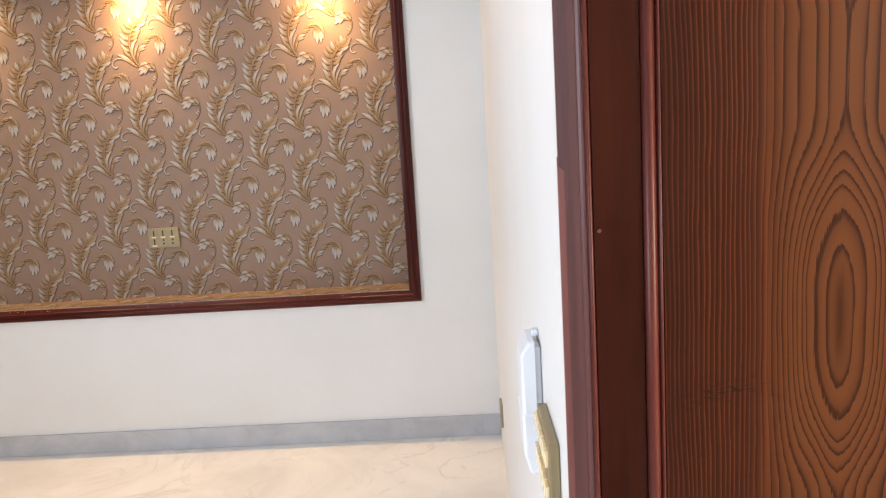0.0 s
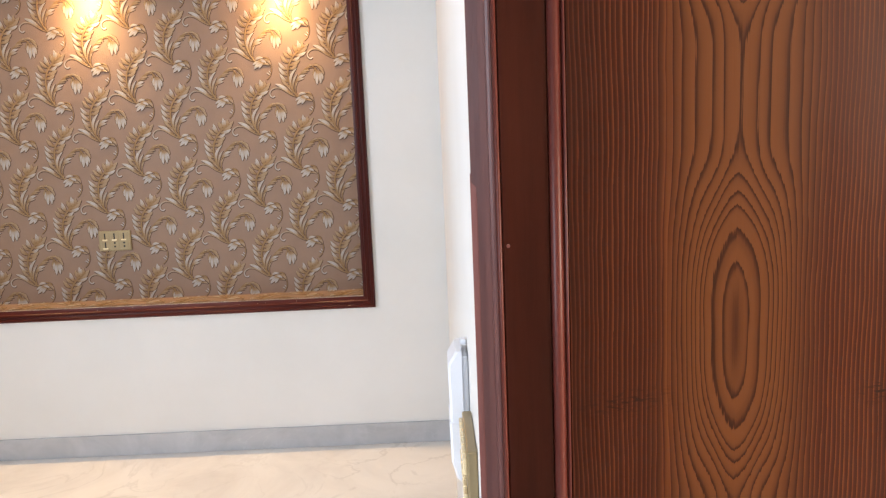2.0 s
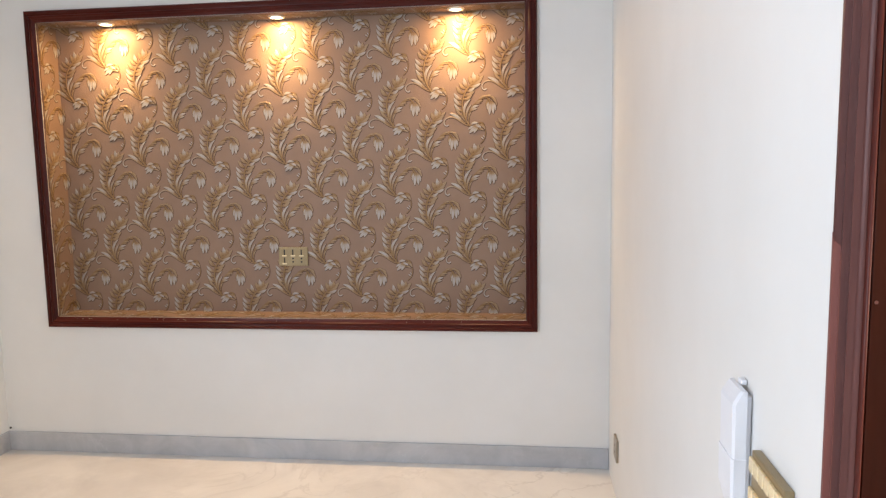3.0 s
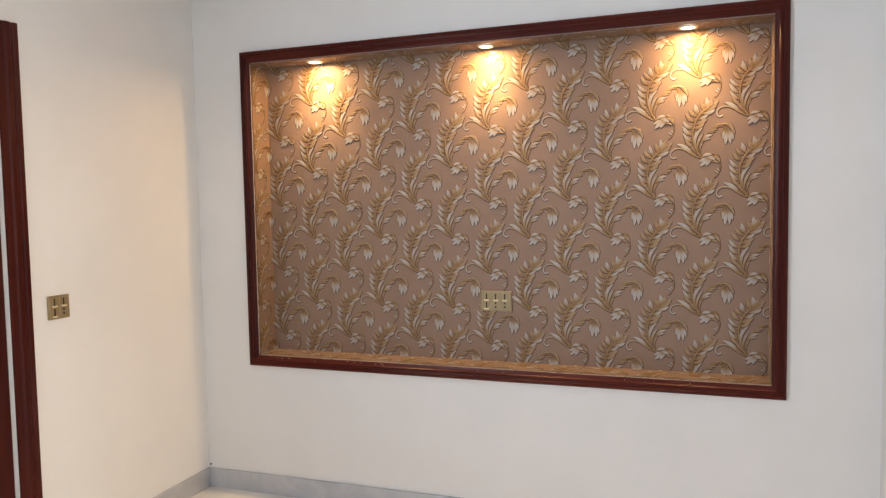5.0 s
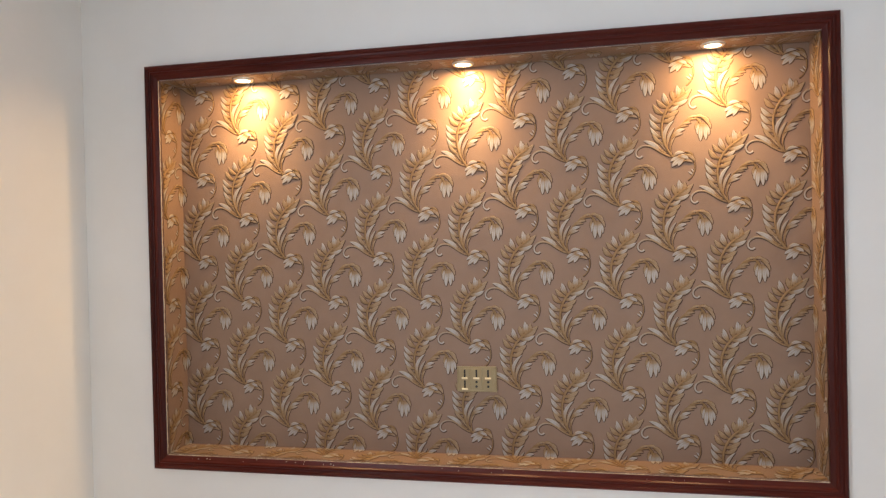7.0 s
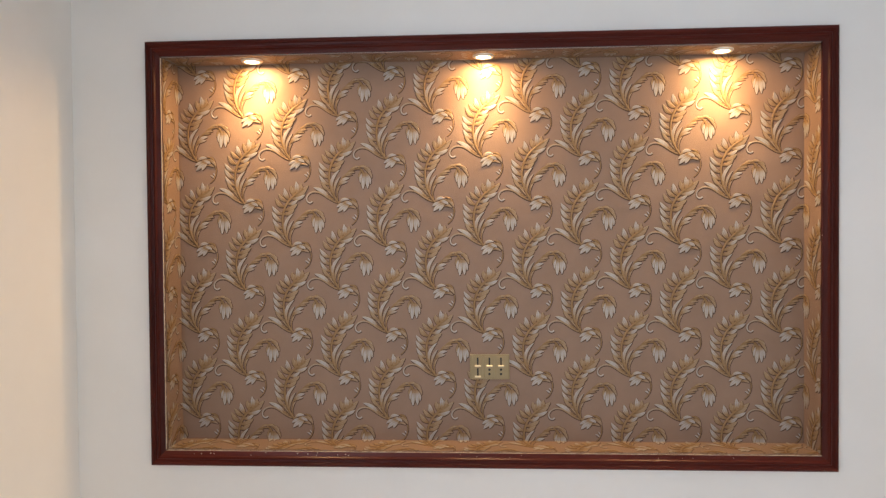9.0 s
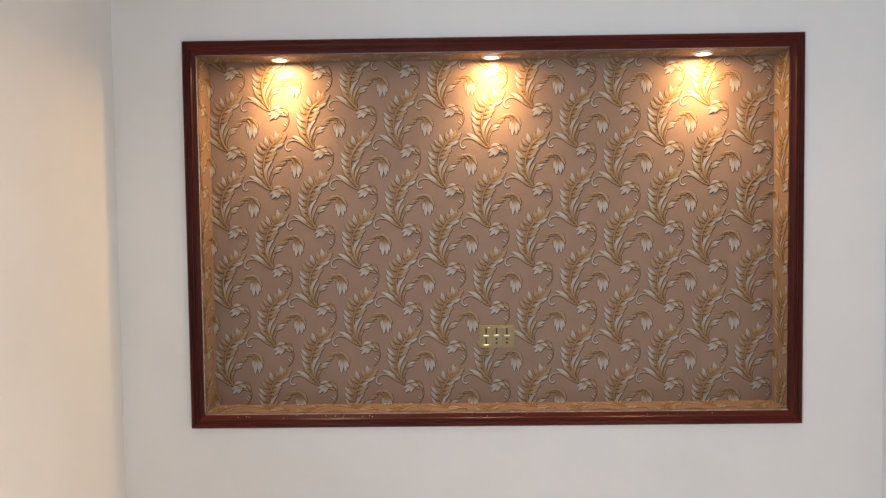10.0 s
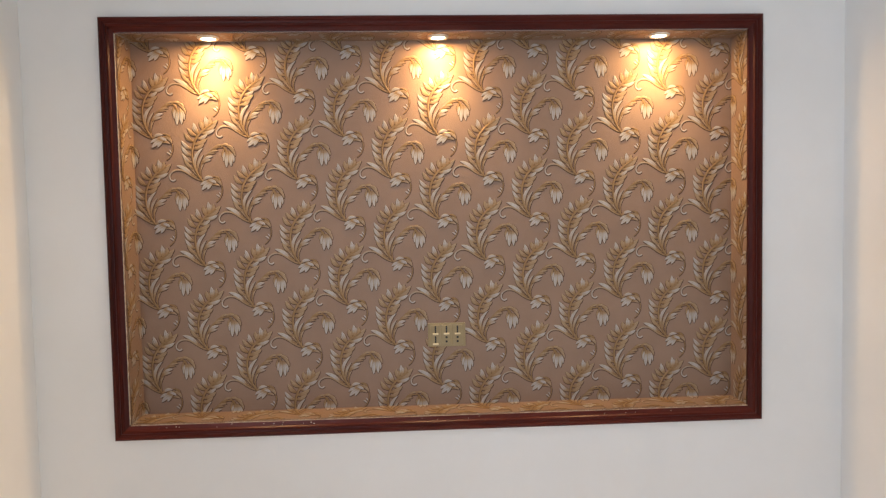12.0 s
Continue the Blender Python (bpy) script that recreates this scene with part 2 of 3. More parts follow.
lt.links.new(ramp(lt, tone_in, [(0.0, (0.085, 0.036, 0.013)), (0.30, (0.232, 0.134, 0.052)), (0.56, (0.318, 0.220, 0.128)), (0.76, (0.320, 0.272, 0.226)), (1.0, (0.400, 0.380, 0.362))]),
             lt.nodes["Principled BSDF"].inputs["Base Color"])
# brown outline of the print, also the painted drop shadow under each leaf
BROWN_SHADOW_LINE = mottled("wallpaper_outline_shadow", (0.050, 0.021, 0.010), (0.080, 0.035, 0.017), 60.0, 0.5)
BRASS = mottled("champagne_plate", (0.27, 0.205, 0.108), (0.32, 0.248, 0.136), 12.0, 0.36, 0.4, bump=0.03)
BRASS_LIGHT = mottled("polished_rocker", (0.86, 0.70, 0.42), (0.92, 0.78, 0.52), 12.0, 0.18, 0.3)
DARK_HOLE = mottled("dark_socket", (0.012, 0.010, 0.008), (0.02, 0.017, 0.013), 20.0, 0.6)
WHITE_PLASTIC = mottled("white_plastic", (0.74, 0.75, 0.79), (0.78, 0.79, 0.82), 8.0, 0.35, bump=0.02)
STEEL = mottled("outlet_plate", (0.30, 0.26, 0.20), (0.36, 0.31, 0.24), 10.0, 0.35, 0.5)
LAMP_GLASS = glow("lamp_face", (1.0, 0.78, 0.48), 14.0)
LAMP_RING = mottled("lamp_ring", (0.75, 0.72, 0.66), (0.80, 0.77, 0.70), 20.0, 0.3, 0.4)
LILAC = mottled("lilac_lacquer", (0.40, 0.36, 0.52), (0.45, 0.40, 0.56), 3.0, 0.18, coat=0.5)
TAUPE = marble("taupe_stone", (0.42, 0.38, 0.36), (0.33, 0.29, 0.28), (0.22, 0.19, 0.19), 0.25, 6.0)
PLANK = mottled("grey_plank", (0.060, 0.052, 0.055), (0.170, 0.152, 0.155), 3.0, 0.5, bump=0.4, fine=30, stretch=(0.8, 3, 9))
BLACK_PAPER = mottled("black_band", (0.035, 0.022, 0.018), (0.06, 0.038, 0.03), 10.0, 0.5)
BAND_GOLD = mottled("border_gold", (0.55, 0.33, 0.12), (0.70, 0.48, 0.23), 30.0, 0.4, 0.2)
BARE_WOOD = mottled("worn_wood", (0.15, 0.052, 0.043), (0.20, 0.074, 0.062), 6.0, 0.45, bump=0.1, fine=80, shine=0.2, stretch=(8, 8, 0.6))
VARNISH = mottled("varnished_bead", (0.056, 0.011, 0.008), (0.090, 0.019, 0.013), 5.0, 0.32, fine=80, coat=0.0, shine=0.20, stretch=(8, 8, 0.6))
# far jamb: shaded copy of the frame polish, its darkness put into the colour
JAMB = mottled("shaded_jamb_polish", (0.012, 0.0023, 0.0014), (0.031, 0.0068, 0.0036), 3.0, 0.3, bump=0.08, fine=60, shine=0.06, stretch=(9, 9, 0.6))
RAIL = mottled("orange_rail_varnish", (0.17, 0.046, 0.024), (0.24, 0.072, 0.040), 4.0, 0.34, bump=0.1, fine=80, shine=0.2, stretch=(0.5, 8, 8))
PUTTY = mottled("white_filler", (0.38, 0.29, 0.20), (0.56, 0.47, 0.37), 80.0, 0.7, bump=0.3)


# ---- mesh helpers ----
BASES = {}


def thing(name, base, label, category, group="", kind=""):
    ob = new(name)
    ob.location = base
    ob.empty_display_size = 0.05
    BASES[ob] = Vector(base)
    return tagged(ob, label, category, group, kind)


def part(name, bm, mat, parent=None, label="", smooth=False):
    """One mesh object from a bmesh in world places, under a thing or a part."""
    base = BASES.get(parent, Vector((0, 0, 0)))
    bmesh.ops.recalc_face_normals(bm, faces=bm.faces)
    if base.length:
        bmesh.ops.translate(bm, verts=bm.verts, vec=-base)
    me = bpy.data.meshes.new(name)
    bm.to_mesh(me)
    bm.free()
    for q in me.polygons:
        q.use_smooth = smooth
    for one in (mat if isinstance(mat, (list, tuple)) else [mat]):
        me.materials.append(one)
    ob = new(name, me)
    ob.parent = parent
    BASES[ob] = base
    return tagged(ob, label)


def box(bm, x0, x1, y0, y1, z0, z1, bevel=0.0, segments=1):
    r = bmesh.ops.create_cube(bm, size=1.0)
    vs = r["verts"]
    for v in vs:
        v.co = Vector((x0 if v.co.x < 0 else x1, y0 if v.co.y < 0 else y1, z0 if v.co.z < 0 else z1))
    if bevel:
        es = list({e for v in vs for e in v.link_edges})
        bmesh.ops.bevel(bm, geom=es, offset=bevel, segments=segments, affect="EDGES", profile=0.6)
    return bm


def boxed(*a, **k):
    return box(bmesh.new(), *a, **k)


def plain(name, bm, mat, label, category):
    return tagged(part(name, bm, mat), label, category, "", "structure")


def sweep(bm, rings):
    """Skin between rings of equally many points, each closed, with end caps."""
    vs = [[bm.verts.new(p) for p in ring] for ring in rings]
    n = len(vs[0])
    for a, b in zip(vs, vs[1:]):
        for i in range(n):
            bm.faces.new((a[i], a[(i + 1) % n], b[(i + 1) % n], b[i]))
    bm.faces.new(vs[0])
    bm.faces.new(vs[-1])
    return bm


def disc(bm, c, r, depth, axis="z", segs=24):
    q = bmesh.ops.create_cone(bm, cap_ends=True, segments=segs, radius1=r, radius2=r, depth=depth)["verts"]
    turn = {"z": Matrix(), "y": Matrix.Rotation(radians(90), 4, "X"), "x": Matrix.Rotation(radians(90), 4, "Y")}[axis]
    bmesh.ops.transform(bm, matrix=Matrix.Translation(c) @ turn, verts=q)
    return bm


# ---- structure ----
bm = bmesh.new()
box(bm, XL - 0.23, NX0, 0, 0.28, 0, ZC)
box(bm, NX1, XR + WT, 0, 0.28, 0, ZC)
box(bm, NX0, NX1, 0, 0.28, 0, NZ0)
box(bm, NX0, NX1, 0, 0.28, NZ1, ZC)
box(bm, NX0, NX1, ND, 0.28, NZ0, NZ1)
plain("wall_north", bm, PAINT, "white painted wall with a framed wallpaper niche", "wall")

# left wall, with a doorway closed by its door and a window opening
LD1, LD0, LDH = -1.13, -2.03, 2.10
bm = bmesh.new()
box(bm, XL - 0.23, XL, LD1, 0, 0, ZC)
box(bm, XL - 0.23, XL, YB, WY - 0.76, 0, ZC)
box(bm, XL - 0.23, XL, WY + 0.76, LD0, 0, ZC)
box(bm, XL - 0.23, XL, WY - 0.76, WY + 0.76, 0, 1.06)
box(bm, XL - 0.23, XL, WY - 0.76, WY + 0.76, 2.54, ZC)
box(bm, XL - 0.23, XL, LD0, LD1, LDH, ZC)
plain("wall_west", bm, PAINT, "white painted side wall beside a dark door frame", "wall")

# partition with the open doorway
bm = bmesh.new()
box(bm, XR, XR + WT, DY1, 0, 0, ZC)
box(bm, XR, XR + WT, LYB, DY0, 0, ZC)
box(bm, XR, XR + WT, DY0, DY1, DH, ZC)
plain("wall_east", bm, PAINT, "thin white painted partition with an open doorway", "wall")

# back wall
plain("wall_south", boxed(XL - 0.23, XR, YB - 0.2, YB, 0, ZC), PAINT, "plain white painted back wall", "wall")

# lounge walls
bm = bmesh.new()
box(bm, LX, LX + 0.2, LYB, -5.95, 0, ZC)
box(bm, LX, LX + 0.2, -4.45, 0.28, 0, ZC)
box(bm, LX, LX + 0.2, -5.95, -4.45, 0, 1.2)
box(bm, LX, LX + 0.2, -5.95, -4.45, 2.7, ZC)
plain("wall_lounge_east", bm, PAINT, "white painted lounge wall with a window opening", "wall")
plain("wall_lounge_south", boxed(XR, LX + 0.2, LYB - 0.2, LYB, 0, ZC), PAINT, "plain white painted lounge wall", "wall")
KX0, KX1, KZ0, KZ1, KD = 2.45, 5.25, 0.815, 2.35, 0.14
bm = bmesh.new()
box(bm, XR + WT, KX0, 0, 0.28, 0, ZC)
box(bm, KX1, LX, 0, 0.28, 0, ZC)
box(bm, KX0, KX1, 0, 0.28, 0, KZ0)
box(bm, KX0, KX1, 0, 0.28, KZ1, ZC)
box(bm, KX0, KX1, KD, 0.28, KZ0, KZ1)
plain("wall_lounge_north", bm, PAINT, "white painted lounge wall with a media niche", "wall")

plain("floor", boxed(XL - 0.23, LX + 0.2, LYB - 0.2, 0.28, -0.12, 0), FLOOR, "polished cream marble floor with soft grey veins", "floor")
plain("ceiling", boxed(XL - 0.23, LX + 0.2, LYB - 0.2, 0.28, ZC, ZC + 0.12), CEILING, "plain white painted ceiling", "ceiling")


def skirting(name, x0, x1, y0, y1):
    plain(name, boxed(x0, x1, y0, y1, 0.0, 0.102, bevel=0.002), SKIRT, "grey marble skirting along the wall foot", "baseboard")


skirting("baseboard_north", XL + 0.001, XR - 0.001, -0.012, 0.0)
skirting("baseboard_west", XL, XL + 0.012, LD1 + 0.1, -0.013)
skirting("baseboard_lounge", XR + WT + 0.05, LX, -0.012, 0.0)

# ---- niche frame: four mitred mouldings ----
FX0, FX1, FZ0, FZ1 = -1.25, 1.25, 0.671, 2.249
PROFILE = [(0, 0), (0, 0.020), (0.004, 0.025), (0.014, 0.026), (0.018, 0.021), (0.023, 0.020), (0.027, 0.024), (0.034, 0.024), (0.038, 0.018), (0.046, 0.015), (0.0535, 0.013), (0.0535, 0)]


def moulding(corner_a, corner_b, inward_a, inward_b):
    rings = []
    for c, d in ((corner_a, inward_a), (corner_b, inward_b)):
        rings.append([(c[0] + d[0] * w, -h, c[1] + d[1] * w) for w, h in PROFILE])
    return sweep(bmesh.new(), rings)


niche_frame = thing("niche_frame", (0, 0, FZ0), "dark mahogany moulded frame around the wallpaper niche", "picture frame")
part("top_rail", moulding((FX0, FZ1), (FX1, FZ1), (1, -1), (-1, -1)), MAHOGANY_H_LIT, niche_frame)
part("bottom_rail", moulding((FX0, FZ0), (FX1, FZ0), (1, 1), (-1, 1)), MAHOGANY_H_LIT, niche_frame)
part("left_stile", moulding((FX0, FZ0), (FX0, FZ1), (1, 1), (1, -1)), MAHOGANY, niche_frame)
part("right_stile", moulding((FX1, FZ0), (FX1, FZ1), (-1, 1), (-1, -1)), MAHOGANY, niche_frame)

# ---- recessed downlights ----
for sx, sy in SPOTS:
    lamp_thing = thing("downlight", (sx, sy, NZ1), "small round downlight glowing warm white in the niche top", "lamp", "niche downlights")
    ring_mesh = bmesh.new()
    prof = [(0.026, -0.001), (0.028, -0.007), (0.036, -0.008), (0.040, -0.004), (0.041, 0.0)]
    loops = []
    for i in range(28):
        a = 2 * math.pi * i / 28
        loops.append([ring_mesh.verts.new((sx + r * math.cos(a), sy + r * math.sin(a), NZ1 - 0.003 + z)) for r, z in prof])
    for i in range(28):
        for j in range(4):
            ring_mesh.faces.new((loops[i][j], loops[(i + 1) % 28][j], loops[(i + 1) % 28][j + 1], loops[i][j + 1]))
    trim_ring = part("trim_ring", ring_mesh, LAMP_RING, lamp_thing, "pale metal trim ring", True)
    part("lens", disc(bmesh.new(), (sx, sy, NZ1 - 0.0065), 0.027, 0.004), LAMP_GLASS, trim_ring, "glowing warm lens")

# ---- doorway frame and open door leaf ----
JY = -2.5375                    # face of the far jamb
door_frame = thing("door_frame", (XR, JY, 0), "red-brown varnished door frame with grooved casing", "door frame", "", "structure")
CASING_EDGE = [(1.5893, -2.4983), (1.5858, -2.5004), (1.5858, -2.5057), (1.5928, -2.5089), (1.5911, -2.5142), (1.599, -2.5179), (1.5972, -2.5232), (1.6043, -2.5264), (1.6052, -2.5296), (1.6078, -2.5317), (1.61, -2.5325), (1.61, -2.4978), (1.5906, -2.4978)]
part("casing", sweep(bmesh.new(), [[(x, y, z) for x, y in CASING_EDGE] for z in (0.0, 2.16)]), CASING, door_frame, "grooved casing strip with worn varnish")
part("corner_bead", sweep(bmesh.new(), [[(1.6105, -2.4675, z), (1.6105, -2.5340, z), (1.6115, -2.5372, z), (1.6132, -2.5385, z), (1.6150, -2.5380, z), (1.6160, -2.5360, z), (1.6160, -2.4675, z)] for z in (0.0, 2.16)]), VARNISH, door_frame, "slim glossy corner bead", True)
part("worn_strip", sweep(bmesh.new(), [[(1.5850, -2.5005, z + 0.010), (1.5850, -2.5058, z), (1.5920, -2.5089, z - 0.006), (1.5903, -2.5143, z - 0.016), (1.5913, -2.5143, z - 0.016), (1.5931, -2.5089, z - 0.006), (1.5860, -2.5058, z), (1.5860, -2.5005, z + 0.010)] for z in (0.12, 1.372)]), BARE_WOOD, door_frame, "strip of worn lighter wood")
part("jamb", boxed(1.6165, 1.6685, JY, -2.4675, 0, 2.16, bevel=0.001), JAMB, door_frame, "smooth dark jamb")
bead = [(1.669, -2.4675), (1.669, -2.5340)] + [(1.6758 - 0.0068 * math.cos(a * math.pi / 12), -2.5370 - 0.0080 * math.sin(a * math.pi / 12)) for a in range(13)] + [(1.6834, -2.5400), (1.6848, -2.5436), (1.6866, -2.5440), (1.6866, -2.4675)]
part("stop_bead", sweep(bmesh.new(), [[(x, y, z) for x, y in bead] for z in (0.0, 2.16)]), VARNISH, door_frame, "rounded glossy bead", True)
part("chip", disc(bmesh.new(), (1.6225, JY - 0.0004, 1.303), 0.0022, 0.0012, "y", 7), CASING, door_frame, "small pale chip in the varnish")
part("near_jamb", boxed(XR - 0.004, XR + WT + 0.004, DY0 + 0.001, DY0 + 0.07, 0, 2.1, bevel=0.002), MAHOGANY, door_frame)
part("head", boxed(XR - 0.004, XR + WT + 0.004, DY0 + 0.001, -2.54, 2.1005, 2.169, bevel=0.002), MAHOGANY, door_frame)

door_leaf = thing("door_1", (1.688, -2.52, 0), "open flush door of glossy red-brown ash veneer", "door", "", "structure")
BASES[door_leaf] = Vector((0, 0, 0))
door_leaf.location = (0, 0, 0)
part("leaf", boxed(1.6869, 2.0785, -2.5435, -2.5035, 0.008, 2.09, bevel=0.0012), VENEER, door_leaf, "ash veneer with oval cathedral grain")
part("edge_lipping", boxed(2.079, 2.0865, -2.5445, -2.5025, 0.008, 2.09, bevel=0.002, segments=2), MAHOGANY, door_leaf, "thin glossy edge strip")

# dark frame and closed door in the west wall
west_frame = thing("door_frame", (XL, LD1, 0), "dark mahogany door frame with moulded casing", "door frame", "", "structure")


def west_casing(y_out, y_in, z0, z1):
    d = 1 if y_in > y_out else -1
    w = abs(y_in - y_out)
    prof = [(0, 0.0005), (0, 0.016), (0.05, 0.022), (0.22, 0.022), (0.28, 0.016), (0.36, 0.015), (0.42, 0.020), (0.62, 0.019), (0.70, 0.012), (0.90, 0.010), (1.0, 0.008), (1.0, 0.0005)]
    return sweep(bmesh.new(), [[(XL + h, y_out + d * w * f, z) for f, h in prof] for z in (z0, z1)])


part("casing", west_casing(-1.045, -1.13, 0, 2.19), MAHOGANY, west_frame)
part("casing", west_casing(-2.115, -2.03, 0, 2.19), MAHOGANY, west_frame)
part("head_casing", boxed(XL + 0.0005, XL + 0.018, -2.0295, -1.1305, 2.10, 2.19, bevel=0.004), MAHOGANY, west_frame)
west_door = thing("door_2", (XL - 0.06, -1.58, 0), "closed dark mahogany flush door", "door", "", "structure")
part("leaf", boxed(XL - 0.06, XL - 0.02, -2.028, -1.132, 0.006, 2.098, bevel=0.002), MAHOGANY, west_door)


# ---- switch plates ----
def plate(name, m, modules, label, group="switch plates"):
    """A plate in its own plane: u across, v up, w out of the wall; m sets it on a wall."""
    ob = thing(name, m.translation, label, "switch plate", group)
    width, height = 0.050 * modules + 0.002, 0.096

    def put(pname, mesh, mat, parent, lab=""):
        bmesh.ops.transform(mesh, matrix=m, verts=mesh.verts)
        return part(pname, mesh, mat, parent, lab)

    put("cover", boxed(-width / 2, width / 2, -height / 2, height / 2, 0.0005, 0.010, bevel=0.0025, segments=2), BRASS, ob, "champagne metal cover")
    for side in (-1, 1):
        put("end_cap", boxed(side * (width / 2 - 0.0075) - 0.0035, side * (width / 2 - 0.0075) + 0.0035, -height / 2 + 0.003, height / 2 - 0.003, 0.0095, 0.0108, bevel=0.0006), BRASS, ob)
    for i in range(modules):
        u = (i - (modules - 1) / 2) * 0.0445 - 0.001
        module = put("module", boxed(u - 0.0195, u + 0.0195, -0.040, 0.040, 0.009, 0.0112, bevel=0.0008), BRASS, ob)
        for row, v in enumerate((0.020, -0.021)):
            if row and i > 0:
                for dv in (0.011, -0.006):
                    put("socket_hole", disc(bmesh.new(), (u, v + dv, 0.0112), 0.0046, 0.001, segs=12), DARK_HOLE, module)
            else:
                put("switch_slot", boxed(u - 0.0030, u + 0.0030, v - 0.014, v + 0.016, 0.0108, 0.0117), DARK_HOLE, module)
                put("rocker", boxed(u - 0.0115, u + 0.0115, v - 0.0190, v - 0.0122, 0.0108, 0.0165, bevel=0.001), BRASS_LIGHT, module, "bright rocker tip")
    return ob


FACE_SOUTH = Matrix(((1, 0, 0, 0), (0, 0, -1, 0), (0, 1, 0, 0), (0, 0, 0, 1)))
FACE_EAST = Matrix(((0, 0, 1, 0), (1, 0, 0, 0), (0, 1, 0, 0), (0, 0, 0, 1)))
plate("switch_plate", Matrix.Translation((0.018, ND - 0.0035, 1.0155)) @ FACE_SOUTH, 3, "champagne three-module switch and socket plate on patterned wallpaper")
plate("switch_plate", Matrix.Translation((XL, -0.914, 1.088)) @ FACE_EAST, 2, "champagne two-module switch plate beside the door frame")

# thick plate with rockers by the doorway
wall_box = thing("switch_box", (XR, -2.335, 0.955), "deep champagne switch box with bright rockers beside the doorway", "switch plate")
housing = part("housing", boxed(1.572, XR - 0.0005, -2.412, -2.260, 0.913, 1.011, bevel=0.003, segments=2), BRASS, wall_box, "champagne metal housing")
for r, zz in enumerate((0.988, 0.938)):
    for k in range(6):
        yy = -2.398 + k * 0.0252
        part("rocker", boxed(1.5670, 1.5725, yy - 0.0102, yy + 0.0102, zz - 0.011, zz + 0.013, bevel=0.0012), BRASS_LIGHT, housing, "bright rocker")

low_outlet = thing("socket_outlet", (XR, -0.35, 0.24), "small dull metal socket plate low on the wall", "socket")
outlet_cover = part("cover", boxed(XR - 0.011, XR - 0.0005, -0.40, -0.30, 0.195, 0.29, bevel=0.003, segments=2), STEEL, low_outlet)
for dz in (-0.015, 0.015):
    part("socket_hole", disc(bmesh.new(), (XR - 0.0112, -0.35, 0.2425 + dz), 0.004, 0.001, "x", 12), DARK_HOLE, outlet_cover)

# ---- intercom handset on the partition ----
phone = thing("intercom_handset", (XR, -2.172, 1.0), "white plastic intercom handset hanging on the wall", "intercom")
part("wall_base", boxed(XR - 0.0105, XR - 0.0005, -2.206, -2.138, 0.893, 1.080, bevel=0.003, segments=2), WHITE_PLASTIC, phone)
body_rings = []
for z, out, half in ((0.862, 0.022, 0.034), (0.868, 0.025, 0.039), (0.900, 0.033, 0.0445), (0.966, 0.034, 0.0445), (0.9665, 0.032, 0.043), (0.970, 0.032, 0.043),
                     (1.058, 0.033, 0.043), (1.064, 0.031, 0.043), (1.080, 0.021, 0.042), (1.082, 0.020, 0.040)):
    yc, z = -2.172, z + 0.008
    body_rings.append([(XR - 0.0107, yc - half, z), (XR - out + 0.004, yc - half, z), (XR - out, yc - half + 0.006, z), (XR - out, yc + half - 0.006, z), (XR - out + 0.004, yc + half, z), (XR - 0.0107, yc + half, z)])
part("handset", sweep(bmesh.new(), body_rings), WHITE_PLASTIC, phone, "white handset body with chamfered top")
part("hook", boxed(XR - 0.012, XR - 0.001, -2.178, -2.158, 1.0905, 1.100, bevel=0.003, segments=2), WHITE_PLASTIC, phone, "small white hook")

# ---- lounge, seen past the open door ----
lounge_frame = thing("niche_frame", (3.85, 0, KZ0), "red-brown timber frame of the lounge media niche", "picture frame")
part("bottom_rail", boxed(KX0 - 0.05, KX1 + 0.05, -0.020, -0.0005, KZ0 - 0.036, KZ0 - 0.001, bevel=0.004), RAIL, lounge_frame)
part("top_rail", boxed(KX0 - 0.05, KX1 + 0.05, -0.020, -0.0005, KZ1 + 0.001, KZ1 + 0.036, bevel=0.004), RAIL, lounge_frame)
part("left_stile", boxed(KX0 - 0.05, KX0 - 0.014, -0.020, -0.0005, KZ0, KZ1, bevel=0.004), RAIL, lounge_frame)
part("right_stile", boxed(KX1 + 0.014, KX1 + 0.05, -0.020, -0.0005, KZ0, KZ1, bevel=0.004), RAIL, lounge_frame)

panel_wall = thing("plank_panel", (3.85, KD, 1.055), "grey weathered wood planks lining the media niche", "wall panel")
z = 1.062
rng = random.Random(7)
while z < KZ1 - 0.06:
    h = rng.uniform(0.085, 0.15)
    h = min(h, KZ1 - 0.003 - z)
    y_front = KD - rng.uniform(0.012, 0.026)
    rings = []
    n = 28
    for i in range(n + 1):
        x = KX0 + 0.003 + (KX1 - KX0 - 0.006) * i / n
        a, b = 0.007 * noise.noise((x * 1.7, z, 1.0)), 0.007 * noise.noise((x * 1.7, z, 5.0))
        rings.append([(x, KD - 0.001, z), (x, y_front + 0.006, z + 0.004 + a), (x, y_front, z + 0.016 + a), (x, y_front, z + h - 0.014 + b), (x, y_front + 0.008, z + h - 0.008 + b), (x, KD - 0.001, z + h - 0.001)])
    part("plank", sweep(bmesh.new(), rings), PLANK, panel_wall)
    z += h
console = thing("media_console", (3.85, -0.18, 0.0), "open lilac lacquered media console with stone top", "cabinet")
part("plinth", boxed(2.60, 5.20, -0.362, -0.013, 0.0, 0.128, bevel=0.002), SKIRT, console, "grey marble plinth")
part("bottom_board", boxed(2.56, 5.24, -0.371, -0.0005, 0.1285, 0.152, bevel=0.002), LILAC, console)
part("back_panel", boxed(2.58, 5.22, -0.018, -0.0008, 0.1525, 0.5745), LILAC, console)
